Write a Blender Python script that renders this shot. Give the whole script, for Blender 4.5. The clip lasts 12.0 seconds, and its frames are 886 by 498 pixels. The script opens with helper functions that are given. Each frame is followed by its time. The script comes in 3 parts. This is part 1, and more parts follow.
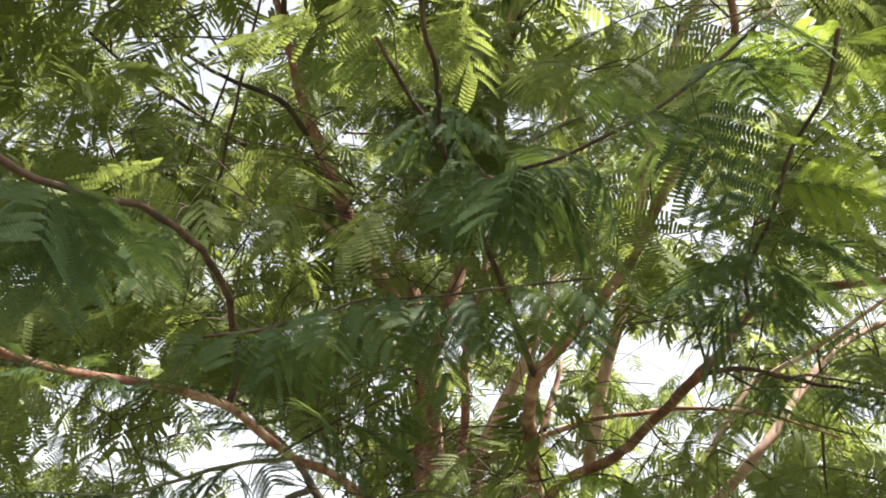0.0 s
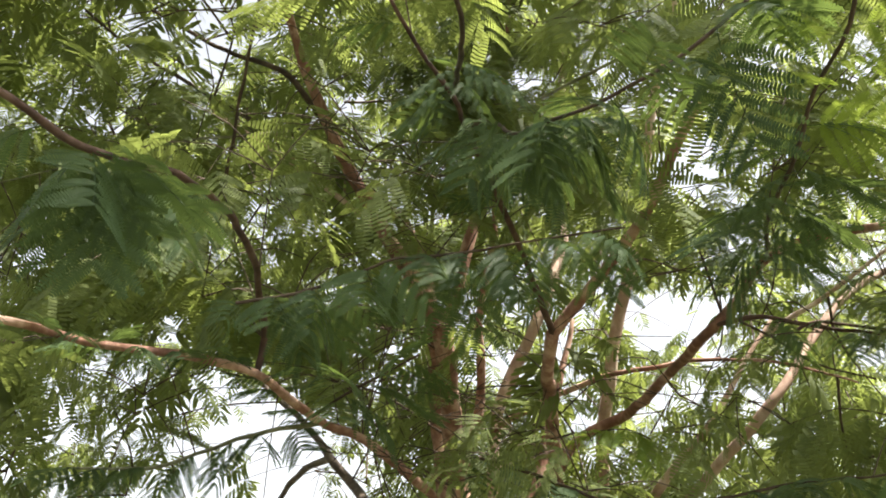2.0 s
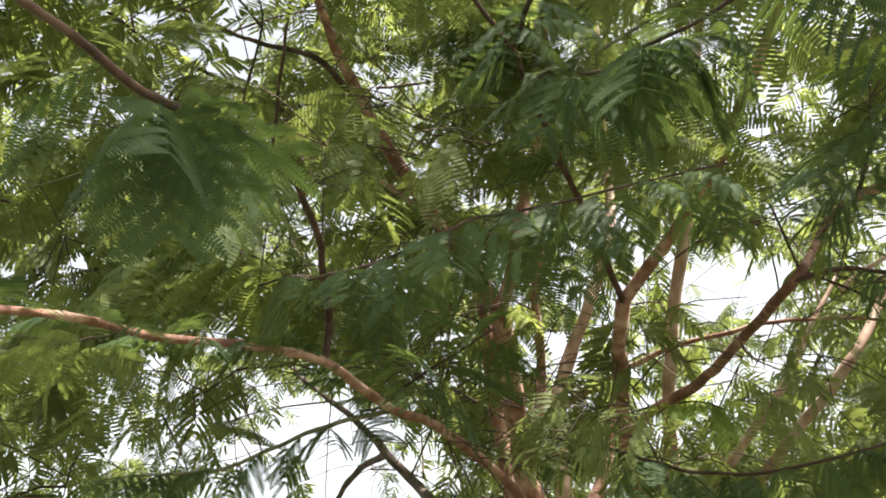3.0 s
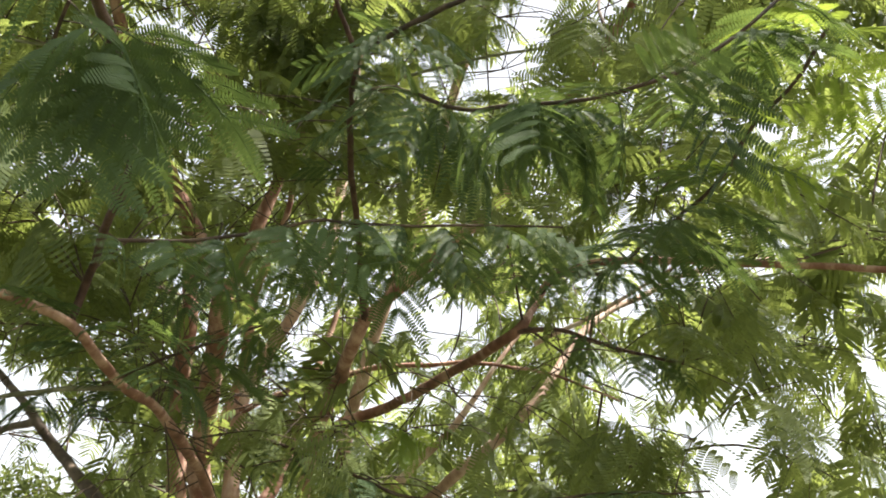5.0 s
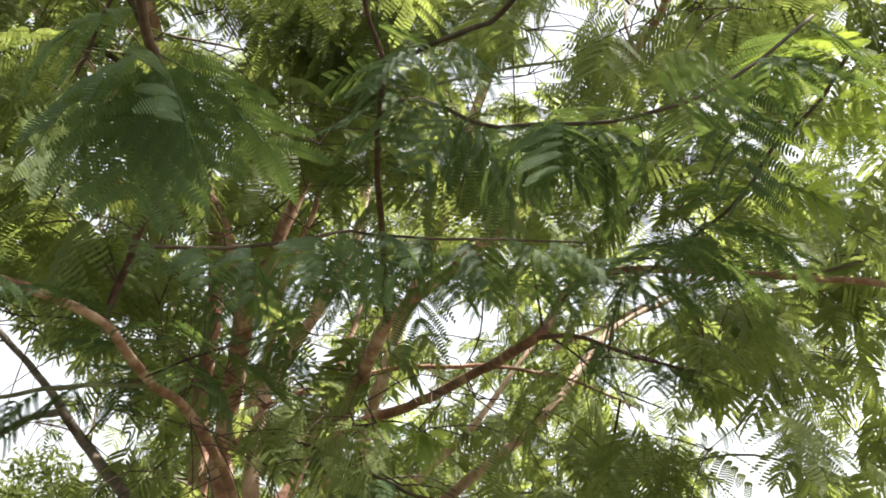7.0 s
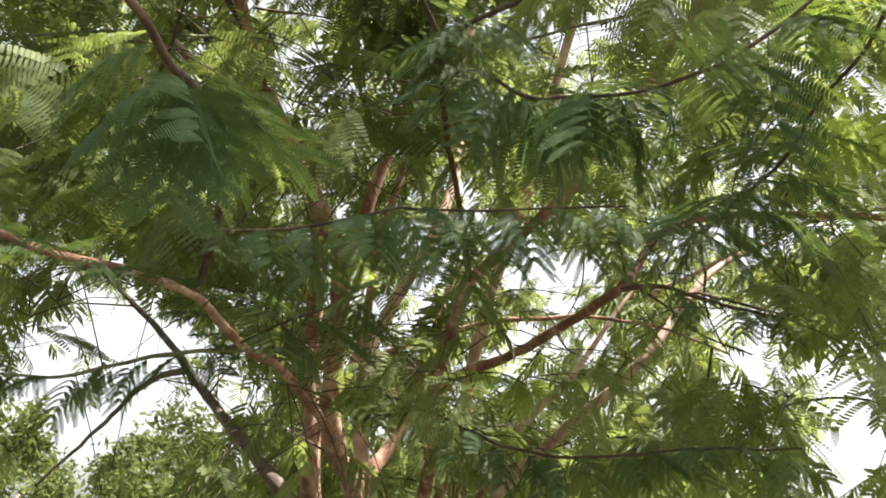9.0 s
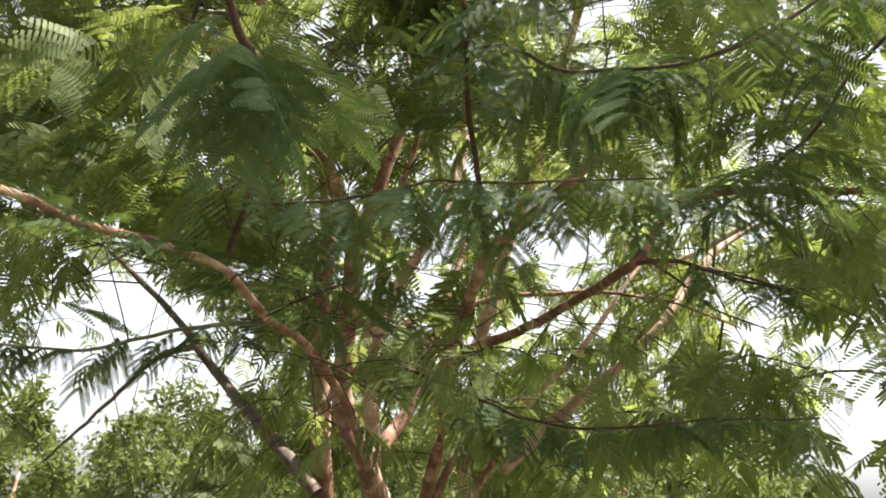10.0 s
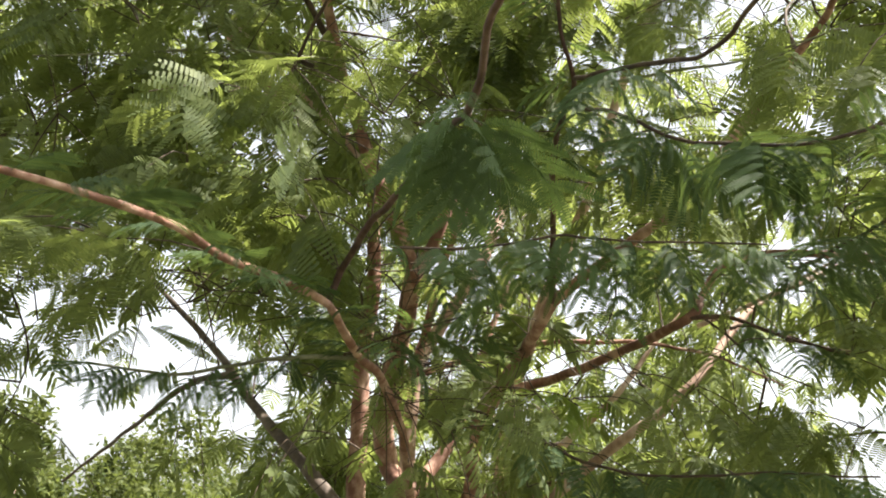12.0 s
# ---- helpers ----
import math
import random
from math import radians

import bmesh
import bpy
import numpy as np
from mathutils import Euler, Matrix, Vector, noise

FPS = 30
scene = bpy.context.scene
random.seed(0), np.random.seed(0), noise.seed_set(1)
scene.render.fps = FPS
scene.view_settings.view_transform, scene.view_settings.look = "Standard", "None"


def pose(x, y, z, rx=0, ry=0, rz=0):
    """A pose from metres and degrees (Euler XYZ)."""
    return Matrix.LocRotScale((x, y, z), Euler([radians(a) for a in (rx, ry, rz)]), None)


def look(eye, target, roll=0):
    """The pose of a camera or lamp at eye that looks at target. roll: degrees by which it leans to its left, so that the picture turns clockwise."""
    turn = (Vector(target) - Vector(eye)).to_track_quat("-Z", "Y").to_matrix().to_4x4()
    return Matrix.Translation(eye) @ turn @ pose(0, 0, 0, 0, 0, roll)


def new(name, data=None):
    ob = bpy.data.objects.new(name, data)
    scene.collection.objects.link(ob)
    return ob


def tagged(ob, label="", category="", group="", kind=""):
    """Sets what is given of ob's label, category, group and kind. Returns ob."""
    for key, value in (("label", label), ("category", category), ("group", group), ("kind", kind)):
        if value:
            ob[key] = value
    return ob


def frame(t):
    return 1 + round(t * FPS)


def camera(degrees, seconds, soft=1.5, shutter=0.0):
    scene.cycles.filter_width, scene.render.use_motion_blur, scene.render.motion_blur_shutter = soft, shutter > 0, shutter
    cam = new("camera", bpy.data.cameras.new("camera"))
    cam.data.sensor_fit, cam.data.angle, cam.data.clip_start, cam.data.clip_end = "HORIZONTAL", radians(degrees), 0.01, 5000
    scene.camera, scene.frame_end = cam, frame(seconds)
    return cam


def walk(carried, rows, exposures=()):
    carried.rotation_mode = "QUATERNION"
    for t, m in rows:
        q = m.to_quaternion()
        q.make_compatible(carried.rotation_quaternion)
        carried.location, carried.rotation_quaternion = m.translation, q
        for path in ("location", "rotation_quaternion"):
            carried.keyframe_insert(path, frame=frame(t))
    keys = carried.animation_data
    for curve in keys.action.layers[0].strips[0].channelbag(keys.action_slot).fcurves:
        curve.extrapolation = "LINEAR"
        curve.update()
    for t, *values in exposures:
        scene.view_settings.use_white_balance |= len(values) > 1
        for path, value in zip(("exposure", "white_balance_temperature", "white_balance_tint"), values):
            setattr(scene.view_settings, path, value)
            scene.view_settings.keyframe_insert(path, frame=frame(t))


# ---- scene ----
cam = camera(50.9, 12.0, soft=1.9)
PATH = [
    (0, (0.399, 0.065, 1.562), (0.038, 1.859, 2.368), 0.7),
    (0.5, (0.397, 0.056, 1.567), (0.078, 1.835, 2.424), -1.3),
    (1, (0.404, 0.040, 1.561), (0.085, 1.806, 2.445), -2.9),
    (1.5, (0.386, 0.024, 1.546), (-0.015, 1.791, 2.393), -1.9),
    (2, (0.336, 0.047, 1.532), (-0.022, 1.867, 2.279), -1.9),
    (2.5, (0.274, 0.074, 1.515), (-0.145, 1.905, 2.202), -2.4),
    (2.7, (0.223, 0.104, 1.512), (-0.226, 1.940, 2.164), -4.7),
    (3, (0.192, 0.182, 1.528), (-0.221, 1.992, 2.272), -5.5),
    (3.2, (0.148, 0.220, 1.539), (-0.223, 2.030, 2.306), -4.1),
    (3.5, (0.127, 0.247, 1.566), (-0.150, 2.083, 2.308), -0.9),
    (3.7, (0.068, 0.249, 1.544), (-0.013, 2.100, 2.297), -0.6),
    (5.3, (-0.115, 0.156, 1.574), (0.181, 2.004, 2.279), 0.0),
    (5.5, (-0.110, 0.152, 1.571), (0.181, 2.000, 2.278), 0.1),
    (6, (-0.114, 0.136, 1.565), (0.157, 1.978, 2.297), 0.7),
    (6.5, (-0.123, 0.110, 1.555), (0.117, 1.953, 2.294), 1.2),
    (6.7, (-0.131, 0.123, 1.577), (0.129, 1.970, 2.298), 1.8),
    (8.3, (-0.035, 0.037, 1.588), (0.029, 1.918, 2.265), 2.0),
    (8.5, (-0.025, 0.027, 1.605), (0.022, 1.912, 2.273), 2.1),
    (9, (0.000, -0.000, 1.600), (-0.000, 1.913, 2.185), 1.6),
    (9.5, (-0.002, 0.015, 1.587), (-0.051, 1.952, 2.083), 0.1),
    (10, (-0.085, -0.022, 1.576), (-0.070, 1.904, 2.118), 1.4),
    (10.2, (-0.108, -0.053, 1.549), (-0.066, 1.870, 2.099), 1.1),
    (10.5, (-0.187, -0.070, 1.571), (-0.101, 1.853, 2.114), 1.9),
    (11, (-0.245, -0.154, 1.536), (-0.183, 1.758, 2.118), 3.2),
    (11.5, (-0.315, -0.146, 1.549), (-0.270, 1.759, 2.157), 3.9),
    (12, (-0.359, -0.155, 1.540), (-0.338, 1.745, 2.163), 4.4),
]
walk(cam, [(t, look(eye, target, roll)) for t, eye, target, roll in PATH])

# ---------------------------------------------------------------- light
SUN_EL, SUN_AZ = 62.0, 98.0  # degrees; azimuth from +y towards +x
world = bpy.data.worlds.new("sky")
scene.world = world
world.use_nodes = True
wn = world.node_tree.nodes
sky = wn.new("ShaderNodeTexSky")
sky.sky_type, sky.sun_disc = "NISHITA", False
sky.sun_elevation, sky.sun_rotation = radians(SUN_EL), radians(SUN_AZ)
sky.air_density, sky.dust_density, sky.ozone_density = 1.0, 3.0, 0.5
haze = wn.new("ShaderNodeHueSaturation")  # a milky, hazy sky
haze.inputs["Saturation"].default_value = 0.22
world.node_tree.links.new(sky.outputs[0], haze.inputs["Color"])
world.node_tree.links.new(haze.outputs[0], wn["Background"].inputs[0])
wn["Background"].inputs[1].default_value = 0.085
sun = new("sun", bpy.data.lights.new("sun", "SUN"))
sun.data.energy, sun.data.angle, sun.data.color = 5.0, radians(0.6), (1.0, 0.93, 0.82)
sun_dir = Vector((math.sin(radians(SUN_AZ)) * math.cos(radians(SUN_EL)), math.cos(radians(SUN_AZ)) * math.cos(radians(SUN_EL)), math.sin(radians(SUN_EL))))
sun.matrix_world = look(sun_dir * 60, (0, 0, 0))
scene.view_settings.exposure = 2.14


# ---------------------------------------------------------------- materials
def material(name):
    m = bpy.data.materials.new(name)
    m.use_nodes = True
    return m, m.node_tree.nodes, m.node_tree.links, m.node_tree.nodes["Principled BSDF"]


def ramp(nodes, *stops):
    r = nodes.new("ShaderNodeValToRGB")
    while len(r.color_ramp.elements) < len(stops):
        r.color_ramp.elements.new(0.5)
    for e, (at, c) in zip(r.color_ramp.elements, stops):
        e.position, e.color = at, (*c, 1)
    return r


def leaf_material(name, dark, light, glow, joined, thin=0.38):
    """Thin green leaflets: a slightly waxy face, and light that comes through from behind."""
    m, n, l, p = material(name)
    tex = n.new("ShaderNodeNewGeometry" if joined else "ShaderNodeObjectInfo")
    pos = n.new("ShaderNodeNewGeometry")
    patch = n.new("ShaderNodeTexNoise")
    patch.inputs["Scale"].default_value, patch.inputs["Detail"].default_value = 2.6, 2
    l.new(pos.outputs["Position"], patch.inputs["Vector"])
    mix = n.new("ShaderNodeMath")
    mix.operation = "MULTIPLY_ADD"
    mix.inputs[1].default_value = 0.34
    l.new(tex.outputs["Random Per Island" if joined else "Random"], mix.inputs[0])
    off = n.new("ShaderNodeMath")
    off.operation = "SUBTRACT"
    off.inputs[1].default_value = 0.17
    l.new(patch.outputs[0], off.inputs[0])
    l.new(off.outputs[0], mix.inputs[2])
    col = ramp(n, (0.25, dark), (0.72, light))
    l.new(mix.outputs[0], col.inputs[0])
    l.new(col.outputs[0], p.inputs["Base Color"])
    p.inputs["Roughness"].default_value = 0.55
    p.inputs["Specular IOR Level"].default_value = 0.16
    thru = n.new("ShaderNodeBsdfTranslucent")
    tint = ramp(n, (0.25, tuple(0.75 * c for c in glow)), (0.75, glow))
    l.new(mix.outputs[0], tint.inputs[0])
    l.new(tint.outputs[0], thru.inputs["Color"])
    both = n.new("ShaderNodeMixShader")
    both.inputs[0].default_value = thin
    l.new(p.outputs[0], both.inputs[1])
    l.new(thru.outputs[0], both.inputs[2])
    l.new(both.outputs[0], n["Material Output"].inputs["Surface"])
    return m


def bark_material(name, low, mid, pale, scale):
    """Smooth reddish-brown bark with pale patches and fine cross lines."""
    m, n, l, p = material(name)
    co = n.new("ShaderNodeNewGeometry")
    big = n.new("ShaderNodeTexNoise")
    big.inputs["Scale"].default_value, big.inputs["Detail"].default_value, big.inputs["Roughness"].default_value = scale, 6, 0.62
    l.new(co.outputs["Position"], big.inputs["Vector"])
    stretch = n.new("ShaderNodeMapping")
    stretch.inputs["Scale"].default_value = (30, 30, 11)
    l.new(co.outputs["Position"], stretch.inputs["Vector"])
    fine = n.new("ShaderNodeTexNoise")
    fine.inputs["Scale"].default_value, fine.inputs["Detail"].default_value = 1.0, 5
    l.new(stretch.outputs[0], fine.inputs["Vector"])
    add = n.new("ShaderNodeMath")
    add.operation = "MULTIPLY_ADD"
    add.inputs[1].default_value = 0.4
    l.new(fine.outputs[0], add.inputs[0])
    l.new(big.outputs[0], add.inputs[2])
    col = ramp(n, (0.45, low), (0.68, mid), (0.86, pale))
    l.new(add.outputs[0], col.inputs[0])
    l.new(col.outputs[0], p.inputs["Base Color"])
    p.inputs["Roughness"].default_value = 0.8
    bump = n.new("ShaderNodeBump")
    bump.inputs["Strength"].default_value, bump.inputs["Distance"].default_value = 0.5, 0.01
    l.new(add.outputs[0], bump.inputs["Height"])
    l.new(bump.outputs[0], p.inputs["Normal"])
    return m


# near leaves: a darker CROWN, the shade they hang in put into the colour
SHADED_LEAF = leaf_material("feather_leaf", (0.026, 0.049, 0.026), (0.071, 0.109, 0.046), (0.212, 0.301, 0.068), False, 0.28)
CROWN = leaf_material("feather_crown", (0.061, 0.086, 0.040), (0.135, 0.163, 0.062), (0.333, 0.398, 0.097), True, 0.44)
YOUNG = leaf_material("young_leaf", (0.09, 0.15, 0.03), (0.17, 0.24, 0.05), (0.36, 0.46, 0.07), False, 0.45)
FAR = leaf_material("far_leaf", (0.036, 0.056, 0.018), (0.103, 0.120, 0.036), (0.192, 0.233, 0.051), True)
# BARK's pale patches are flaking bark with sun spots put into the colour
BARK = bark_material("reddish_bark", (0.090, 0.040, 0.028), (0.215, 0.104, 0.072), (0.48, 0.32, 0.25), 7.0)
PALE = bark_material("pale_bark", (0.19, 0.115, 0.085), (0.40, 0.27, 0.21), (0.60, 0.48, 0.41), 6.0)
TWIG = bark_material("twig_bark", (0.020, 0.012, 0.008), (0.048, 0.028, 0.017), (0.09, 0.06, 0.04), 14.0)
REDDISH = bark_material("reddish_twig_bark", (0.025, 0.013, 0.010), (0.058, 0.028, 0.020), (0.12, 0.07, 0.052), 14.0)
# bark of the limbs at the back left, their shade put into the colour
SHADED_BARK = bark_material("shaded_bark", (0.045, 0.033, 0.026), (0.100, 0.074, 0.059), (0.17, 0.13, 0.105), 8.0)
GREEN = bark_material("green_bark", (0.06, 0.06, 0.035), (0.14, 0.14, 0.08), (0.24, 0.24, 0.16), 12.0)
SOIL, gn, gl, gp = material("dry_grass_ground")
g1 = gn.new("ShaderNodeTexNoise")
g1.inputs["Scale"].default_value, g1.inputs["Detail"].default_value = 0.9, 9
gc = gn.new("ShaderNodeNewGeometry")
gl.new(gc.outputs["Position"], g1.inputs["Vector"])
gr = ramp(gn, (0.35, (0.045, 0.058, 0.022)), (0.55, (0.085, 0.082, 0.04)), (0.7, (0.15, 0.115, 0.072)))
gl.new(g1.outputs[0], gr.inputs[0])
gl.new(gr.outputs[0], gp.inputs["Base Color"])
gp.inputs["Roughness"].default_value = 0.95


# ---------------------------------------------------------------- makers
rng = np.random.default_rng(11)
BASE = Vector((-0.25, 5.2, 0.0))  # where the tree stands
AT_BASE = Matrix.Translation(-BASE)


def unit(v):
    v = np.asarray(v, float)
    return v / (np.linalg.norm(v) + 1e-9)


def curve_through(points, step):
    """A smooth line through the points (Catmull-Rom), about one station every step metres."""
    p = np.asarray(points, float)
    q = np.vstack([2 * p[0] - p[1], p, 2 * p[-1] - p[-2]])
    out = []
    for k in range(1, len(q) - 2):
        n = max(2, int(np.linalg.norm(q[k + 1] - q[k]) / step))
        t = np.linspace(0, 1, n, endpoint=False)[:, None]
        a, b, c, d = q[k - 1], q[k], q[k + 1], q[k + 2]
        out.append(0.5 * (2 * b + (c - a) * t + (2 * a - 5 * b + 4 * c - d) * t**2 + (3 * b - a - 3 * c + d) * t**3))
    return np.vstack(out + [p[-1:]])


def tube(line, radii, sides):
    """Vertices and faces of a closed tube along a line."""
    n = len(line)
    tangent = np.gradient(line, axis=0)
    tangent /= np.linalg.norm(tangent, axis=1, keepdims=True) + 1e-9
    ref = np.array([0.31, 0.2, 0.93]) if abs(tangent[:, 2]).mean() < 0.8 else np.array([0.95, 0.3, 0.1])
    u = np.cross(tangent, ref)
    u /= np.linalg.norm(u, axis=1, keepdims=True) + 1e-9
    w = np.cross(tangent, u)
    a = np.linspace(0, 2 * np.pi, sides, endpoint=False)
    v = line[:, None] + radii[:, None, None] * (np.cos(a)[None, :, None] * u[:, None] + np.sin(a)[None, :, None] * w[:, None])
    v = np.vstack([v.reshape(-1, 3), line[-1:] + tangent[-1:] * radii[-1]])
    i, j = np.meshgrid(np.arange(n - 1), np.arange(sides), indexing="ij")
    i, j = i.ravel(), j.ravel()
    k = (j + 1) % sides
    faces = np.stack([i * sides + j, i * sides + k, (i + 1) * sides + k, (i + 1) * sides + j], 1).tolist()
    tip = n * sides
    faces += [[(n - 1) * sides + s, (n - 1) * sides + (s + 1) % sides, tip] for s in range(sides)]
    return v, faces


def mesh_object(name, v, faces, mat, parent=None, smooth=True):
    me = bpy.data.meshes.new(name)
    me.from_pydata([tuple(x) for x in v], [], faces)
    if smooth:
        me.polygons.foreach_set("use_smooth", [True] * len(me.polygons))
    me.materials.append(mat)
    ob = new(name, me)
    ob.parent = parent
    if parent is not None:
        ob.matrix_parent_inverse = AT_BASE
    return ob


def triangles_object(name, v, tri, mat, parent=None):
    """A joined mesh of many triangles, set in one go."""
    me = bpy.data.meshes.new(name)
    me.vertices.add(len(v))
    me.vertices.foreach_set("co", np.asarray(v, np.float32).ravel())
    me.loops.add(3 * len(tri))
    me.loops.foreach_set("vertex_index", np.asarray(tri, np.int32).ravel())
    me.polygons.add(len(tri))
    me.polygons.foreach_set("loop_start", np.arange(0, 3 * len(tri), 3, dtype=np.int32))
    me.update(calc_edges=True)
    me.materials.append(mat)
    ob = new(name, me)
    ob.parent = parent
    return ob


def feather_leaf(pairs, leaflets, seed, stalks=False):
    """A twice-feathered leaf from its base along +x, upper side +z: a rachis and pairs of drooping pinnae. Each pinna is two close rows of
    narrow leaflets, or, far up in the crown, one closed blade with a toothed edge."""
    r = np.random.default_rng(seed)
    verts, tris, count = [], [], 0

    def put(v, t):
        nonlocal count
        verts.append(v)
        tris.append(np.asarray(t) + count)
        count += len(v)

    def stalk(line, r0):
        a = np.vstack([line + (0, 0, r0), line + (0, r0, -r0), line + (0, -r0, -r0)])
        n = len(line)
        t = []
        for s in range(n - 1):
            for e in range(3):
                b, c = e * n + s, ((e + 1) % 3) * n + s
                t += [(b, c, c + 1), (b, c + 1, b + 1)]
        put(a, t)

    length = 0.20
    s = np.linspace(0, 1, 6)
    sag, bend, spread = r.uniform(0.1, 0.5), r.uniform(0.15, 0.75), r.uniform(56, 72)
    lean = r.uniform(-0.45, 0.45)
    if stalks:
        stalk(np.stack([length * s, 0 * s, -sag * length * s**2], 1), 0.0012)
    for k in range(pairs):
        f = 0.2 + 0.8 * k / (pairs - 1)
        at = np.array([length * f, 0, -sag * length * f**2])
        long = 0.14 * (0.72 + 0.28 * math.sin(math.pi * (0.2 + 0.7 * f))) * r.uniform(0.85, 1.12)
        for side in (1, -1):
            turn = radians(spread + r.uniform(-5, 5) - 24 * f)
            droop = bend + r.uniform(-0.14, 0.14)
            u = np.linspace(0.04, 1, leaflets)
            axis = np.array([math.cos(turn), side * math.sin(turn), 0])
            across = np.array([-math.sin(turn) * side, math.cos(turn), 0]) * side
            bow = r.uniform(-0.08, 0.08)
            line = at + long * (u[:, None] * axis + (bow * u**2)[:, None] * across + np.stack([0 * u, 0 * u, -droop * u**1.6], 1))
            line[:, :2] = at[:2] + (line[:, :2] - at[:2]) * (1 - 0.28 * droop)
            if stalks:
                stalk(np.vstack([at, line[:: max(1, leaflets // 4)], line[-1:]]), 0.0006)
            size = (0.0135 if stalks else 0.0125 if leaflets > 10 else 0.0108 if leaflets > 7 else 0.0098) * np.clip(np.minimum(0.5 + 3 * u, 0.3 + 3 * (1.03 - u)), 0.25, 1)
            along = unit(line[-1] - line[0])
            wide = 0.5 * long / leaflets
            twist = lean * side + r.uniform(-0.2, 0.2)
            span = unit(across + np.array([0, 0, twist]))
            if leaflets < 11:
                tooth = size * np.where(np.arange(leaflets) % 2, 1.12, 0.8)
                v = np.stack([line + tooth[:, None] * span, line - tooth[:, None] * span], 1).reshape(-1, 3)
                put(v, [t for i in range(0, 2 * leaflets - 2, 2) for t in ((i, i + 1, i + 3), (i, i + 3, i + 2))])
                continue
            if not stalks:
                a, c = line + size[:, None] * span, line - size[:, None] * span
                b = np.stack([c - 0.8 * wide * along, c + 0.66 * wide * along, a + 0.66 * wide * along, a - 0.8 * wide * along], 1).reshape(-1, 3)
                i = 4 * np.arange(leaflets)[:, None]
                put(b, np.vstack([i + (0, 1, 2), i + (0, 2, 3)]))
                continue
            for half in (1, -1):
                way = unit(0.32 * along + half * span + np.array([0, 0, 0.14]))
                tip = line + size[:, None] * way
                b = np.stack([line - 0.95 * wide * along, line + 0.95 * wide * along, tip + 0.6 * wide * along, tip - 0.5 * wide * along], 1).reshape(-1, 3)
                i = 4 * np.arange(leaflets)[:, None]
                put(b, np.vstack([i + (0, 1, 2), i + (0, 2, 3)]))
    return np.vstack(verts), np.vstack(tris)


NEAR_LEAVES = [feather_leaf(6, 19, s, True) for s in range(8)]
MID_LEAVES = [feather_leaf(7, 13, 40 + s) for s in range(8)]
FAR_LEAVES = [feather_leaf(7, 9, 80 + s) for s in range(10)]
DEEP_LEAVES = [feather_leaf(6, 6, 120 + s) for s in range(8)]
TOP_LEAVES = [feather_leaf(5, 3, 160 + s) for s in range(6)]
near_meshes = []
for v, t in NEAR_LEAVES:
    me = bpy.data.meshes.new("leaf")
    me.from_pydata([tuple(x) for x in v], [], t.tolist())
    me.materials.append(SHADED_LEAF)
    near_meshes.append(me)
young_meshes = [me.copy() for me in near_meshes[:3]]
for me in young_meshes:
    me.materials[0] = YOUNG


def leaf_pose(base, way, up, size):
    x = unit(way)
    y = unit(np.cross(up, x))
    z = np.cross(x, y)
    return np.column_stack([x * size, y * size, z * size]), np.asarray(base)


class Foliage:
    """Leaves of one kind, gathered and then joined into one mesh."""

    def __init__(self, kinds):
        self.kinds, self.v, self.t, self.count = kinds, [], [], 0

    def add(self, base, way, up, size):
        m, at = leaf_pose(base, way, up, size)
        v, t = self.kinds[rng.integers(len(self.kinds))]
        self.v.append(v @ m.T + at)
        self.t.append(t + self.count)
        self.count += len(v)

    def made(self, name, mat, parent):
        return triangles_object(name, np.vstack(self.v), np.vstack(self.t), mat, parent)


# ---------------------------------------------------------------- ground
gv, gf = [], []
ring = [0, 3, 7, 14, 28, 60, 140, 400, 1200, 3000]
for a, rad in enumerate(ring):
    for b in range(40):
        x, y = rad * math.cos(b * math.tau / 40), rad * math.sin(b * math.tau / 40) + 4
        gv.append((x, y, 0.12 * noise.noise((x * 0.2, y * 0.2, 0)) * min(1, rad / 5) - 0.03))
for a in range(len(ring) - 1):
    for b in range(40):
        c = (b + 1) % 40
        gf.append([a * 40 + b, (a + 1) * 40 + b, (a + 1) * 40 + c, a * 40 + c])
tagged(mesh_object("ground", gv, gf, SOIL), "dry grassy ground with bare earth under the tree", "ground", kind="structure")

# ---------------------------------------------------------------- the tree
tree = tagged(new("feathery_tree"), "spreading tree with reddish stems and feathery green leaves", "tree")
tree.location = BASE
LINES = {}


def wood(name, points, r0, r1, bark=None, mood=""):
    """One stem, limb or twig as a part of the tree, with swellings, knots and a taper."""
    thin = r0 < 0.02
    if points[0][2] < 1.0:
        points = [(*(0.45 * np.array(points[0][:2]) + 0.55 * np.array(BASE[:2])), -0.05), *points]
    line = curve_through(points, 0.035 if thin else 0.06)
    s = np.linspace(0, 1, len(line))
    seed = rng.uniform(0, 99)
    wob = np.array([[noise.noise((k * 0.35, seed + c * 7.0, 1.7)) for c in range(3)] for k in range(len(line))])
    line = line + wob * (0.007 if thin else min(0.012, 0.35 * r0))
    radii = (r0 + (r1 - r0) * s) * (1 + 0.16 * np.array([noise.noise((k * 0.45, seed, 9.1)) for k in range(len(line))]))
    v, f = tube(line, radii, 6 if thin else 12)
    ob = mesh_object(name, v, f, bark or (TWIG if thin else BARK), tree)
    if mood:
        tagged(ob, mood)
    LINES[ob] = (line, radii)
    return ob


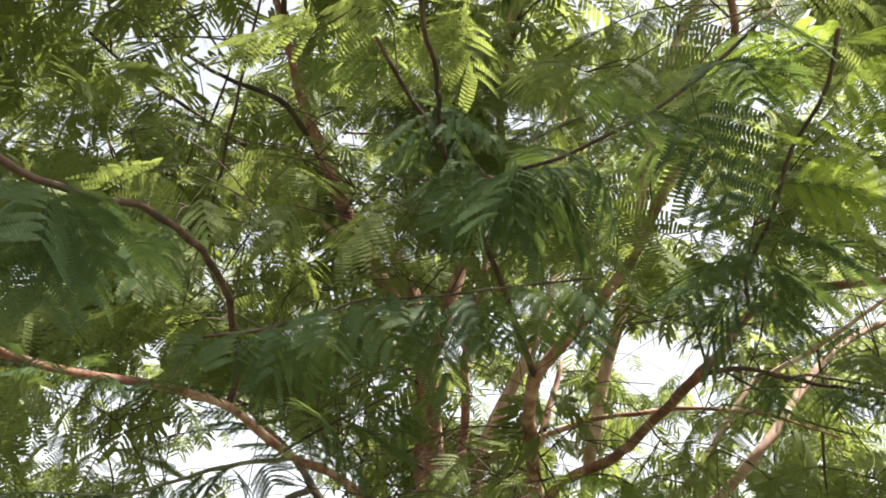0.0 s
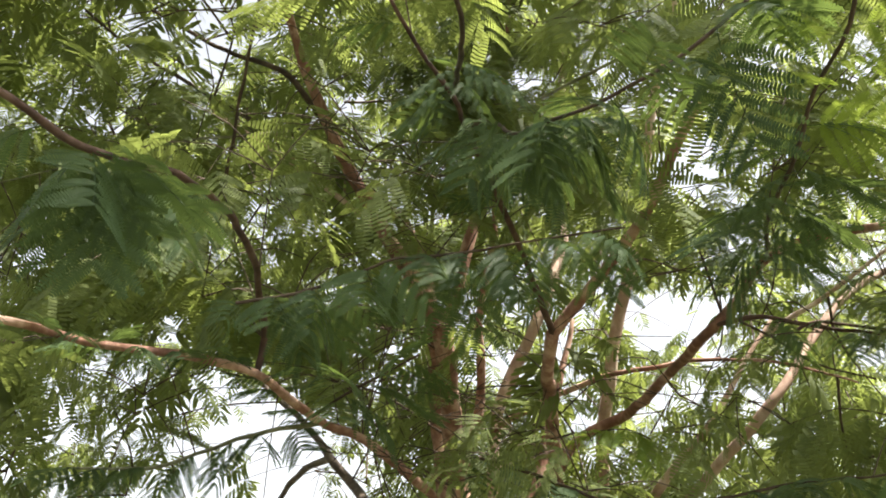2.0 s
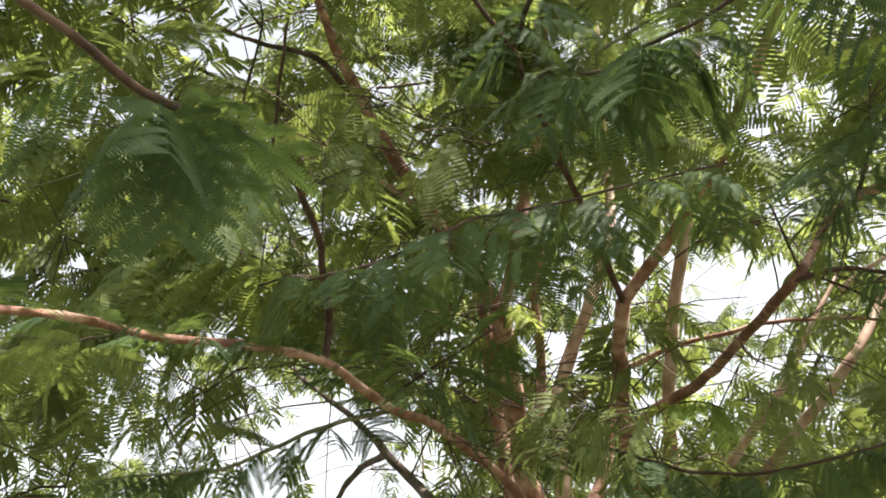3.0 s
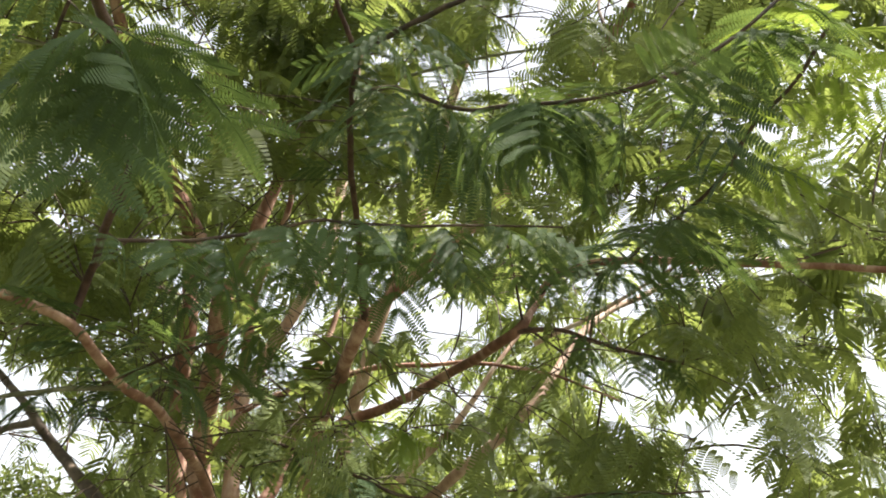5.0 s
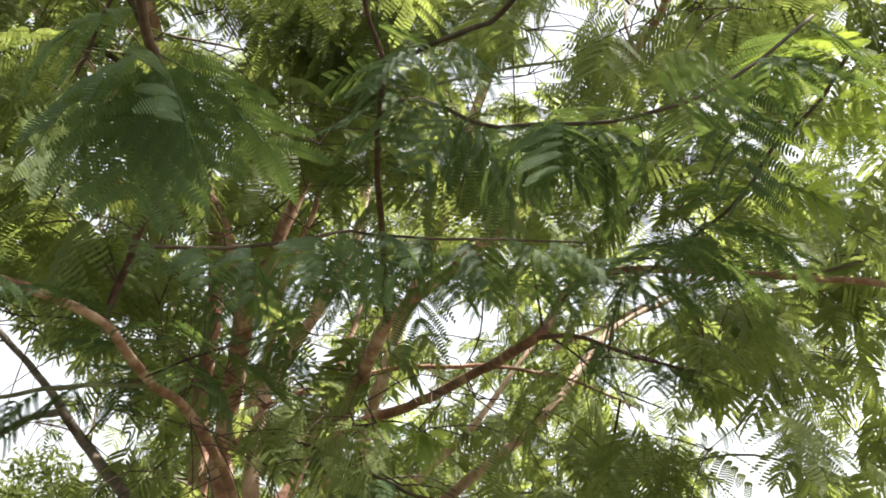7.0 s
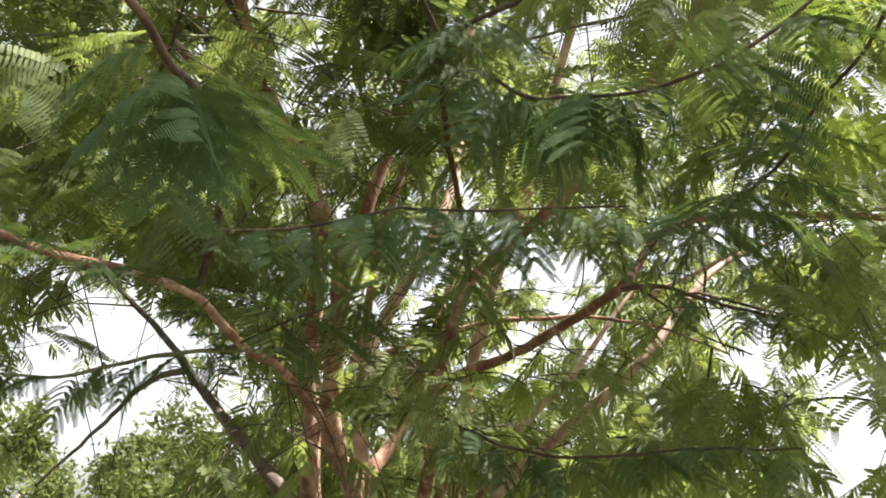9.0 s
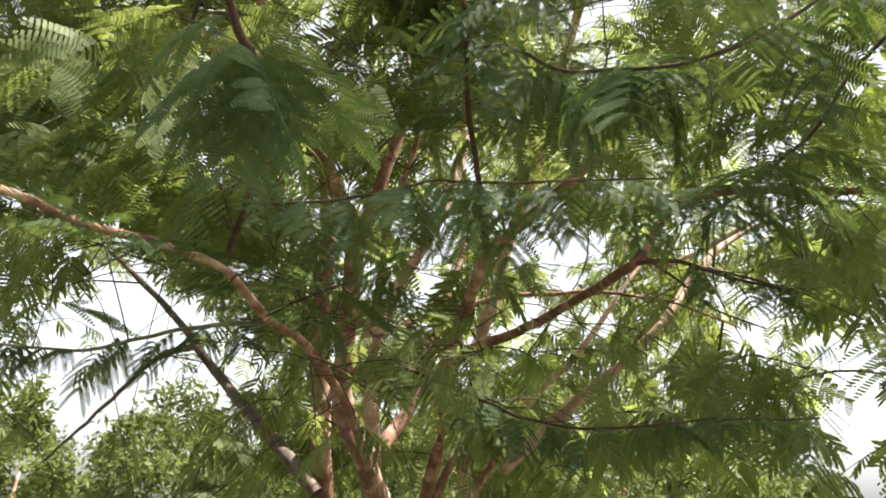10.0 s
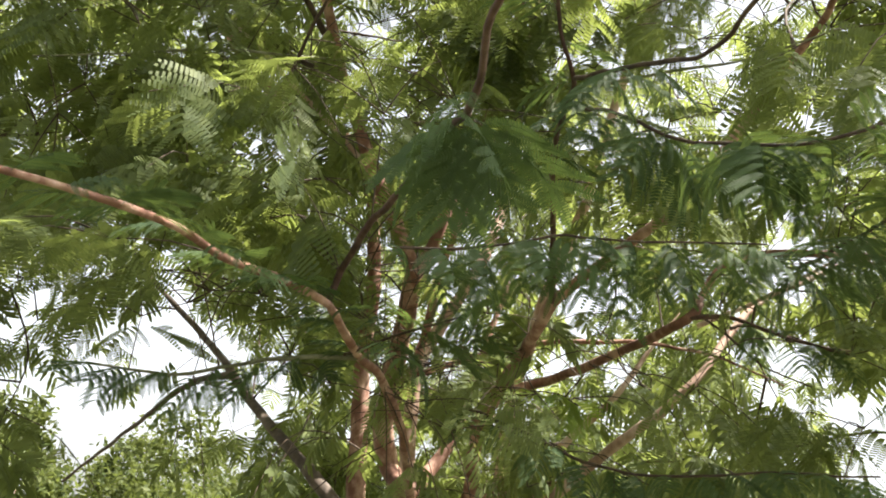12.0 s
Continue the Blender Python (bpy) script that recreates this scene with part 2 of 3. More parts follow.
stem_left = wood("stem", [(-0.63, 5.21, 0.77), (-0.66, 5.22, 1.54), (-0.68, 5.16, 1.89), (-0.69, 5.13, 2.20), (-0.71, 5.07, 2.57), (-0.68, 4.91, 2.85), (-0.70, 4.87, 3.16), (-0.74, 4.80, 3.49), (-0.97, 4.71, 3.82), (-1.38, 4.85, 4.07), (-1.89, 4.97, 4.68)], 0.072, 0.02)
stem_mid = wood("stem", [(-0.34, 4.94, 0.81), (-0.36, 4.85, 1.53), (-0.40, 4.61, 1.80), (-0.49, 4.78, 1.94), (-0.54, 4.70, 2.15), (-0.49, 4.30, 2.47), (-0.43, 3.89, 2.73)], 0.072, 0.042)
stem_pale = wood("stem", [(-0.29, 5.14, 0.78), (-0.32, 5.11, 1.54), (-0.39, 5.09, 1.83), (-0.41, 5.06, 2.25), (-0.38, 5.01, 2.55), (-0.25, 5.00, 2.84), (-0.09, 4.98, 3.12), (0.04, 5.06, 3.52), (0.09, 5.07, 3.99), (0.16, 4.90, 4.89)], 0.058, 0.02, PALE, "pale smooth stem")
stem_b = wood("stem", [(-0.13, 5.35, 0.75), (-0.12, 5.41, 1.53), (-0.05, 5.21, 1.88), (-0.06, 4.89, 2.08), (-0.01, 4.16, 2.28), (0.05, 3.43, 2.36), (0.10, 3.19, 2.46)], 0.052, 0.023)
limb_x = wood("limb", [(0.13, 5.45, 0.73), (0.12, 5.41, 1.72), (0.17, 5.25, 2.40), (0.25, 5.07, 2.79), (0.36, 4.96, 3.15), (0.49, 4.83, 3.49), (0.55, 4.69, 3.80), (0.77, 4.41, 4.56), (1.02, 4.22, 4.91)], 0.05, 0.022, PALE, "pale pinkish limb")
limb_j = wood("limb", [(-0.43, 3.89, 2.73), (-0.53, 3.81, 2.92), (-0.63, 3.76, 3.11), (-0.81, 3.57, 3.51), (-0.91, 3.42, 3.80), (-0.97, 3.27, 4.06), (-1.02, 3.13, 4.36)], 0.04, 0.013)
arm_c = wood("limb", [(-0.43, 3.89, 2.73), (-0.34, 3.84, 2.92), (-0.26, 3.81, 3.17), (-0.17, 3.77, 3.42), (-0.09, 3.72, 3.73), (-0.03, 3.63, 4.06), (0.02, 3.52, 4.38)], 0.032, 0.009)
stem_red = wood("stem", [(-0.53, 4.63, 2.14), (-0.37, 4.47, 2.56), (-0.32, 4.19, 2.85), (-0.24, 4.03, 3.04), (-0.18, 3.94, 3.27), (-0.25, 3.87, 3.63)], 0.03, 0.006)
arm_b = wood("limb", [(0.10, 3.19, 2.46), (0.25, 3.10, 2.59), (0.41, 2.88, 2.69), (0.47, 2.75, 2.73), (0.74, 2.42, 3.13), (0.76, 2.23, 3.16), (0.70, 2.00, 3.16)], 0.0215, 0.010)
twig_b = wood("twig", [(0.10, 3.19, 2.46), (0.06, 2.95, 2.59), (0.00, 2.56, 2.76), (-0.02, 2.22, 2.77), (-0.02, 2.06, 2.77), (-0.08, 1.93, 2.84), (-0.11, 1.78, 2.88)], 0.013, 0.005, REDDISH, "reddish-brown twig")
twig_d = wood("twig", [(-0.02, 2.06, 2.77), (0.06, 1.68, 2.61), (0.12, 1.38, 2.47), (0.14, 1.20, 2.45), (0.15, 1.09, 2.46), (0.15, 0.98, 2.47)], 0.007, 0.004)
limb_m = wood("limb", [(-0.08, 4.88, 2.20), (0.07, 4.75, 2.37), (0.32, 4.62, 2.45), (0.48, 3.99, 2.45), (0.66, 3.38, 2.49), (0.79, 3.59, 2.66), (0.92, 3.68, 2.83), (1.16, 3.51, 2.85), (1.64, 3.17, 2.74), (1.91, 2.91, 2.64)], 0.026, 0.012)
twig_p = wood("twig", [(0.66, 3.38, 2.49), (0.82, 3.34, 2.50), (1.01, 3.31, 2.43), (1.23, 3.21, 2.36)], 0.01, 0.005, REDDISH, "reddish-brown twig")
limb_r1 = wood("limb", [(0.11, 5.41, 1.84), (0.49, 5.15, 2.21), (0.73, 5.09, 2.45), (0.90, 5.12, 2.70), (1.15, 5.19, 3.04)], 0.03, 0.01, PALE, "pale pinkish limb")
limb_r2 = wood("limb", [(0.32, 5.20, 1.80), (0.64, 4.74, 2.12), (0.96, 4.44, 2.41), (1.35, 4.65, 2.89), (1.73, 4.78, 3.14), (2.02, 4.73, 3.27), (2.43, 4.63, 3.34)], 0.03, 0.012, PALE, "pale pinkish limb")
limb_low = wood("limb", [(-0.38, 4.92, 2.47), (-0.10, 4.52, 2.51), (0.20, 4.30, 2.55), (0.35, 4.19, 2.55), (0.69, 4.05, 2.54), (0.98, 3.92, 2.46), (1.2, 3.8, 2.34)], 0.019, 0.004, BARK)
limb_a = wood("limb", [(-0.37, 4.60, 1.75), (-0.42, 3.57, 1.97), (-0.50, 2.88, 2.08), (-0.56, 2.64, 2.09), (-0.64, 2.34, 2.17), (-0.73, 2.17, 2.18), (-0.81, 1.98, 2.16), (-0.85, 1.80, 2.14), (-0.88, 1.63, 2.13), (-0.92, 1.38, 2.08), (-0.97, 1.18, 2.04), (-1.00, 0.98, 1.99), (-1.02, 0.83, 1.94)], 0.0238, 0.0045)
twig_a = wood("twig", [(-0.64, 2.34, 2.17), (-0.61, 2.32, 2.26), (-0.54, 2.11, 2.31), (-0.47, 1.90, 2.32), (-0.38, 1.54, 2.28), (-0.36, 1.29, 2.23), (-0.33, 1.03, 2.13), (-0.31, 0.68, 2.09), (-0.29, 0.60, 2.11)], 0.01, 0.0045, REDDISH, "reddish-brown twig")
twig_u = wood("twig", [(-0.56, 2.64, 2.09), (-0.73, 2.67, 2.08), (-0.92, 2.73, 2.06), (-1.11, 2.72, 2.01), (-1.37, 2.65, 2.01)], 0.008, 0.004, GREEN, "grey-green twig")
limb_v = wood("limb", [(-0.68, 5.07, 1.65), (-0.88, 5.13, 1.86), (-1.18, 5.46, 2.14), (-1.43, 5.79, 2.38), (-1.57, 5.79, 2.54), (-1.91, 6.20, 2.87), (-2.12, 6.31, 3.05), (-2.40, 6.36, 3.31)], 0.042, 0.016, SHADED_BARK, "limb with grey-brown shade in its bark colour")
arc_v = wood("limb", [(-1.57, 5.79, 2.54), (-1.94, 6.25, 2.53), (-2.34, 6.78, 2.36), (-2.76, 7.29, 2.15), (-3.16, 7.58, 1.88)], 0.025, 0.01, SHADED_BARK, "limb with grey-brown shade in its bark colour")
twig_g = wood("twig", [(0.92, 3.68, 2.83), (0.76, 2.65, 2.48), (0.69, 2.10, 2.37), (0.71, 1.77, 2.37), (0.74, 1.67, 2.44), (0.79, 1.56, 2.50), (0.80, 1.46, 2.55)], 0.008, 0.004)
twig_f = wood("twig", [(-0.02, 2.22, 2.77), (0.09, 1.94, 2.62), (0.16, 1.73, 2.46), (0.25, 1.48, 2.34), (0.32, 1.42, 2.32), (0.40, 1.38, 2.33), (0.54, 1.39, 2.42), (0.69, 1.40, 2.56)], 0.0055, 0.003)
twig_e = wood("twig", [(-0.44, 1.75, 2.16), (-0.27, 1.74, 2.17), (-0.11, 1.71, 2.20), (-0.05, 1.71, 2.20), (0.09, 1.70, 2.20), (0.20, 1.70, 2.21), (0.36, 1.74, 2.23)], 0.0037, 0.002)
twig_low = wood("twig", [(-0.28, 3.36, 2.10), (-0.13, 3.28, 2.04), (0.05, 3.19, 1.96), (0.25, 3.09, 1.87), (0.48, 2.97, 1.84), (0.79, 2.79, 1.86), (1.01, 2.61, 1.85)], 0.007, 0.003)
twig_u2 = wood("twig", [(-0.60, 2.60, 2.09), (-0.42, 2.52, 2.15), (-0.21, 2.43, 2.21)], 0.005, 0.003)
limb_w2 = wood("limb", [(-0.40, 4.61, 1.80), (-0.26, 4.79, 1.98), (-0.15, 4.83, 2.19), (-0.08, 4.84, 2.46), (-0.00, 4.88, 2.74), (0.08, 4.90, 3.03)], 0.04, 0.012)
limb_s1 = wood("limb", [(-0.10, 5.41, 1.50), (0.00, 5.36, 1.78), (0.12, 5.30, 1.95), (0.28, 5.28, 2.12)], 0.03, 0.012)
limb_s2 = wood("limb", [(0.07, 5.51, 1.47), (0.23, 5.41, 1.78), (0.32, 5.40, 1.91), (0.44, 5.28, 1.98)], 0.035, 0.012)
twig_k = wood("twig", [(-0.93, 2.69, 2.93), (-0.88, 2.61, 3.01), (-0.76, 2.43, 3.19), (-0.65, 2.26, 3.31), (-0.55, 2.10, 3.38)], 0.007, 0.004)
twig_k1 = wood("twig", [(-1.05, 4.38, 4.26), (-0.90, 4.42, 4.26), (-0.62, 4.48, 4.27)], 0.008, 0.005)
limb_k2 = wood("limb", [(-0.81, 3.57, 3.51), (-0.94, 3.51, 3.74), (-1.06, 3.48, 3.90), (-1.35, 3.49, 4.07), (-1.74, 3.47, 4.35)], 0.016, 0.008)
limb_k3 = wood("limb", [(-0.81, 3.57, 3.51), (-1.09, 3.72, 3.70), (-1.37, 3.75, 3.87), (-1.60, 3.66, 4.02), (-1.85, 3.54, 4.18), (-2.06, 3.40, 4.36)], 0.014, 0.007)
limb_k6 = wood("limb", [(-0.61, 3.76, 3.10), (-0.83, 3.68, 3.31), (-1.02, 3.54, 3.44), (-1.17, 3.41, 3.55), (-1.35, 3.37, 3.68)], 0.014, 0.006, PALE, "pale pinkish limb")
twig_k4 = wood("twig", [(-0.68, 3.24, 3.43), (-0.96, 2.86, 3.22), (-1.18, 2.55, 3.04), (-1.42, 2.50, 2.97), (-1.64, 2.44, 2.91)], 0.006, 0.003, GREEN, "grey-green twig")
twig_k5 = wood("twig", [(0.16, 2.68, 3.10), (0.40, 2.49, 3.08), (0.54, 2.40, 3.07), (0.66, 2.31, 3.08), (0.79, 2.14, 3.07)], 0.006, 0.003, GREEN, "grey-green twig")
twig_y = wood("twig", [(0.09, 4.81, 2.37), (0.19, 4.55, 2.36), (0.31, 4.45, 2.34), (0.41, 4.39, 2.28)], 0.006, 0.003)
limb_r5 = wood("limb", [(0.98, 4.32, 2.71), (1.24, 4.20, 2.83), (1.51, 4.06, 2.98), (1.71, 3.92, 3.10)], 0.013, 0.006, PALE, "pale pinkish limb")
twig_r3 = wood("twig", [(1.07, 4.09, 2.65), (1.16, 4.06, 2.67), (1.41, 3.89, 2.55), (1.56, 3.73, 2.49)], 0.008, 0.004, REDDISH, "reddish-brown twig")
twig_r4 = wood("twig", [(0.74, 3.56, 2.58), (0.88, 3.55, 2.48), (1.02, 3.54, 2.36), (1.19, 3.49, 2.28)], 0.006, 0.003)
# two unseen limbs, added to carry the shading leaves overhead
limb_over = wood("limb", [(-0.97, 3.27, 4.06), (-0.87, 2.73, 4.71), (-0.45, 1.30, 5.00), (-0.30, -0.30, 5.10), (-0.50, -2.00, 4.80)], 0.014, 0.007)
limb_over2 = wood("limb", [(-0.03, 3.63, 4.06), (0.27, 3.12, 4.68), (1.00, 1.40, 5.10), (1.30, -0.20, 5.10), (1.20, -1.80, 4.80)], 0.012, 0.007)

# ---------------------------------------------------------------- leaves on the nearest twigs, one object each
def leaves_on(ob, start, stop, spacing, size, hang=0.3, meshes=near_meshes):
    """Single leaves, alternating along a twig."""
    line, radii = LINES[ob]
    s = np.concatenate([[0], np.cumsum(np.linalg.norm(np.diff(line, axis=0), axis=1))])
    side = 1
    at = start * s[-1]
    while at < stop * s[-1]:
        k = min(len(line) - 2, int(np.searchsorted(s, at)))
        t = unit(line[k + 1] - line[k])
        out = unit(np.cross(t, (0, 0, 1))) * side
        way = rng.uniform(0.2, 0.8) * t + rng.uniform(0.6, 1.0) * out + np.array([0, 0, -0.55 * hang + rng.uniform(-0.3, 0.3)])
        up = np.array([0, 0, 1.0]) + rng.normal(0, 0.3, 3)
        m, p = leaf_pose(line[k], way, up, size * rng.uniform(0.75, 1.2))
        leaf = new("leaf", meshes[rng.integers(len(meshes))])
        leaf.parent = ob
        leaf.matrix_basis = Matrix.Translation(p) @ Matrix(m.tolist()).to_4x4()
        side = -side
        at += spacing * rng.uniform(0.6, 1.4)


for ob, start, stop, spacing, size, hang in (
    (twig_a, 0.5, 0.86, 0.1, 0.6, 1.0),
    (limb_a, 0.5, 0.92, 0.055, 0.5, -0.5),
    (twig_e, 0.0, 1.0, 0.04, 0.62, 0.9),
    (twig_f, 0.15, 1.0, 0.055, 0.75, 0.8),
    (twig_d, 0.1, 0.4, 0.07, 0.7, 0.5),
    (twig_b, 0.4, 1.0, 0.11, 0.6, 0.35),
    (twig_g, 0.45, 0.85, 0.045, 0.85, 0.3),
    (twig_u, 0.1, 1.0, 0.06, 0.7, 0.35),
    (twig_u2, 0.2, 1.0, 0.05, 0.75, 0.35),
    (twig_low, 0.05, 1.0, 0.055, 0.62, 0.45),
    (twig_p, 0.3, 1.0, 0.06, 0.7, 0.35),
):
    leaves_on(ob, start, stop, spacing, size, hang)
leaves_on(twig_g, 0.84, 1.0, 0.045, 0.7, 0.2, young_meshes)
leaves_on(twig_y, 0.2, 1.0, 0.05, 0.8, 0.3, young_meshes)

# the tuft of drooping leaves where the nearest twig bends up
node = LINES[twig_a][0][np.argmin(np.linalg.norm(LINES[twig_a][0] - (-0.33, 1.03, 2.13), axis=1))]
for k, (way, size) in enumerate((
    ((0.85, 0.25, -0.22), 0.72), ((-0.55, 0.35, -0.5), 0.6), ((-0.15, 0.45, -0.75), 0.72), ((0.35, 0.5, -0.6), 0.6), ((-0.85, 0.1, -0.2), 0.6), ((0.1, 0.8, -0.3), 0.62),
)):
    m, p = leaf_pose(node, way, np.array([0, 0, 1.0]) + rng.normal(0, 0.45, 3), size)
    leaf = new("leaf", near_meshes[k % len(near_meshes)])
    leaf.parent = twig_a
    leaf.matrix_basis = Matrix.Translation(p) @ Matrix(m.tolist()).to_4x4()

# dense dark cluster at the arching twig's lowest bend, shade in its leaf colour
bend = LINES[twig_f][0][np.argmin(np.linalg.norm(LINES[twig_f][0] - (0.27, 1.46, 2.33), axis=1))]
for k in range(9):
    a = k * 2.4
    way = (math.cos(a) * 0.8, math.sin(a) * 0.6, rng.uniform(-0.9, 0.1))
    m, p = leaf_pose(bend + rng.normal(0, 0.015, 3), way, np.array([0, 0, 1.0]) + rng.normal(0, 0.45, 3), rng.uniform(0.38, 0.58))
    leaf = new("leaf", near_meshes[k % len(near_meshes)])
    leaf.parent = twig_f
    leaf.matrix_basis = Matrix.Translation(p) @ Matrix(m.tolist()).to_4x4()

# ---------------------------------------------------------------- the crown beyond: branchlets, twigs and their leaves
BARENESS = 0.91  # share of the leaves cleared from the camera's view of the bare wood
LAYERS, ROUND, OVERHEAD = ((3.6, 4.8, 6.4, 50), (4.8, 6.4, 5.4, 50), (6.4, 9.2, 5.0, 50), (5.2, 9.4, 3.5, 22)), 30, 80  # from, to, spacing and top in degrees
HEART = np.array([0.0, 0.0, 1.6])  # a spot on the camera's path; bearings and heights of the layers are given from it
# openings in the crown, placed to fit the camera's view of the sky from five spots on its path: bearing (to the right
# of +y), height and half width, in degrees
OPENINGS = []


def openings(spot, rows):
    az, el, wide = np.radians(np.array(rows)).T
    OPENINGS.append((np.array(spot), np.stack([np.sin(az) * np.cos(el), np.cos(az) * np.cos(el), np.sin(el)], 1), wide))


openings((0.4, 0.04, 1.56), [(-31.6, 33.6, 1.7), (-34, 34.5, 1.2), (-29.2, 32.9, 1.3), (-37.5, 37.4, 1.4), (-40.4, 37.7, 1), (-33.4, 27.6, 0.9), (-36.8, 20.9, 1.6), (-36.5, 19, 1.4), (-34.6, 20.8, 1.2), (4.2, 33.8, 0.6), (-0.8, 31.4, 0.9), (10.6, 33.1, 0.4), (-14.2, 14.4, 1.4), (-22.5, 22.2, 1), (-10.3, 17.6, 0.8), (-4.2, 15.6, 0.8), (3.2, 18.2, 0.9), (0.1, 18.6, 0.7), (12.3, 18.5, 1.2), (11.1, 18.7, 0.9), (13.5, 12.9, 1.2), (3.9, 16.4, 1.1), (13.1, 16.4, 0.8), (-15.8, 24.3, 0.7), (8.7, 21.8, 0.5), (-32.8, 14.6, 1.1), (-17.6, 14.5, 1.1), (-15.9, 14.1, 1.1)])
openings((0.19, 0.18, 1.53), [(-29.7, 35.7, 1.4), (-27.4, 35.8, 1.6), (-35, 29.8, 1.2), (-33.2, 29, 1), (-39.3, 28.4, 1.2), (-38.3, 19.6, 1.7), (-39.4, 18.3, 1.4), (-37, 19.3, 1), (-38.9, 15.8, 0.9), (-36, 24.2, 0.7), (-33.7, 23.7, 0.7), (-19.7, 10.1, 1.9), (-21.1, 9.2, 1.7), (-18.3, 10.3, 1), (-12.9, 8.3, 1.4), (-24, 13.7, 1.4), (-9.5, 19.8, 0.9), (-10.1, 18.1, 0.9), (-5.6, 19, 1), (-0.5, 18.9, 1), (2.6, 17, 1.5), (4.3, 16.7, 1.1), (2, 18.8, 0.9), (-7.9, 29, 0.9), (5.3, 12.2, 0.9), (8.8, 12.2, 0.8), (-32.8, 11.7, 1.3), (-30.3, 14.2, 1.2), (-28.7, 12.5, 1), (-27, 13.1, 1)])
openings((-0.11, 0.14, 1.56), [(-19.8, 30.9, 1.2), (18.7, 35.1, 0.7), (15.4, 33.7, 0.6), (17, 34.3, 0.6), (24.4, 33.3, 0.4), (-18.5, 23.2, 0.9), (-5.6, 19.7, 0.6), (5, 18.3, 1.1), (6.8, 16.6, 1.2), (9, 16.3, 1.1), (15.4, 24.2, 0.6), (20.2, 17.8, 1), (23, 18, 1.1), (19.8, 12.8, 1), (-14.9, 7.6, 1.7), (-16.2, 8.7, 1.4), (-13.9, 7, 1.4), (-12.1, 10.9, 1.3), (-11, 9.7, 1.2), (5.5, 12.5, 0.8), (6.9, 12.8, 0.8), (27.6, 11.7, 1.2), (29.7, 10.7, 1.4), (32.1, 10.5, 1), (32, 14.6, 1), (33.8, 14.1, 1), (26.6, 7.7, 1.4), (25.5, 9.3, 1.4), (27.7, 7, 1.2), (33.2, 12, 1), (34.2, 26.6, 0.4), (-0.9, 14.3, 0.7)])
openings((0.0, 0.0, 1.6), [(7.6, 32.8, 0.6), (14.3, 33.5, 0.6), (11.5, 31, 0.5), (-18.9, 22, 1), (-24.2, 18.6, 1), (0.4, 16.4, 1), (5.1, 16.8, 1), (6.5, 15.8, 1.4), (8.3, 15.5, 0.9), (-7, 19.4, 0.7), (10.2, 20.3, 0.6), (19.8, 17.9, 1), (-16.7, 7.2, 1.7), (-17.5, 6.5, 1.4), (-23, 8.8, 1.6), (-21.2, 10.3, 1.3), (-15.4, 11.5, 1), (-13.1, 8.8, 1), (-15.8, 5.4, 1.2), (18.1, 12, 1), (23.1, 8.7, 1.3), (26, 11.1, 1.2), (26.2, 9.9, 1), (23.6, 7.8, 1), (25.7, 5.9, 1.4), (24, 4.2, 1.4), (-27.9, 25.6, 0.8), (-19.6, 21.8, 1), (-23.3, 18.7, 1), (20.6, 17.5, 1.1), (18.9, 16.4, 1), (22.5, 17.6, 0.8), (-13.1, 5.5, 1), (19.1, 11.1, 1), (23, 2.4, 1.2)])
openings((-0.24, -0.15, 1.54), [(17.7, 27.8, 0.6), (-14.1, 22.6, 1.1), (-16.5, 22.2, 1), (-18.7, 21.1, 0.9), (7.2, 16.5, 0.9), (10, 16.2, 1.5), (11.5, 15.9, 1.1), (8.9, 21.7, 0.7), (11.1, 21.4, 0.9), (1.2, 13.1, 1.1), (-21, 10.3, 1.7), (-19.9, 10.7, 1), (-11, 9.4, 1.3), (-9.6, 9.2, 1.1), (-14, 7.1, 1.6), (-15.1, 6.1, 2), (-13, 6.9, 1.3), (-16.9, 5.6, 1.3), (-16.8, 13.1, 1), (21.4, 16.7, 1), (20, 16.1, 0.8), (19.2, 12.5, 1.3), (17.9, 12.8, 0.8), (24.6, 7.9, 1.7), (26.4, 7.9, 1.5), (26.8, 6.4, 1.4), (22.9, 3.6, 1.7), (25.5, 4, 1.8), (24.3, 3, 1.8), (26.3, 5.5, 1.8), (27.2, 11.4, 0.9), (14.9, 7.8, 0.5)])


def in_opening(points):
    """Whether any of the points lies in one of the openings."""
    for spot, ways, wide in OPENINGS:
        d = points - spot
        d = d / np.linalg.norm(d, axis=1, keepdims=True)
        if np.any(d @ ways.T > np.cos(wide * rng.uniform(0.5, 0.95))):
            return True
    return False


# the wood kept clear of leaves in the camera's view from those spots
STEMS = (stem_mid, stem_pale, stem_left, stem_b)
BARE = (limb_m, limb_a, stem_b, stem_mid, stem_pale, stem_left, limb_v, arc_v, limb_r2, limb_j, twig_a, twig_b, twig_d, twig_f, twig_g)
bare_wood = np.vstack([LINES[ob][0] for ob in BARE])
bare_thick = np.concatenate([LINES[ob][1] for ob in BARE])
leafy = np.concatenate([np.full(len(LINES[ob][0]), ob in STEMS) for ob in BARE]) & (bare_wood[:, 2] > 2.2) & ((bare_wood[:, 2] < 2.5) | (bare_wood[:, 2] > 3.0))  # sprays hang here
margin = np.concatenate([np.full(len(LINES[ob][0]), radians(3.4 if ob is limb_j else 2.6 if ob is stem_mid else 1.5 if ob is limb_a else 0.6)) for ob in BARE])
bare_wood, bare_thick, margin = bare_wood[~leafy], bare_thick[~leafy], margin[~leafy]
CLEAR = []
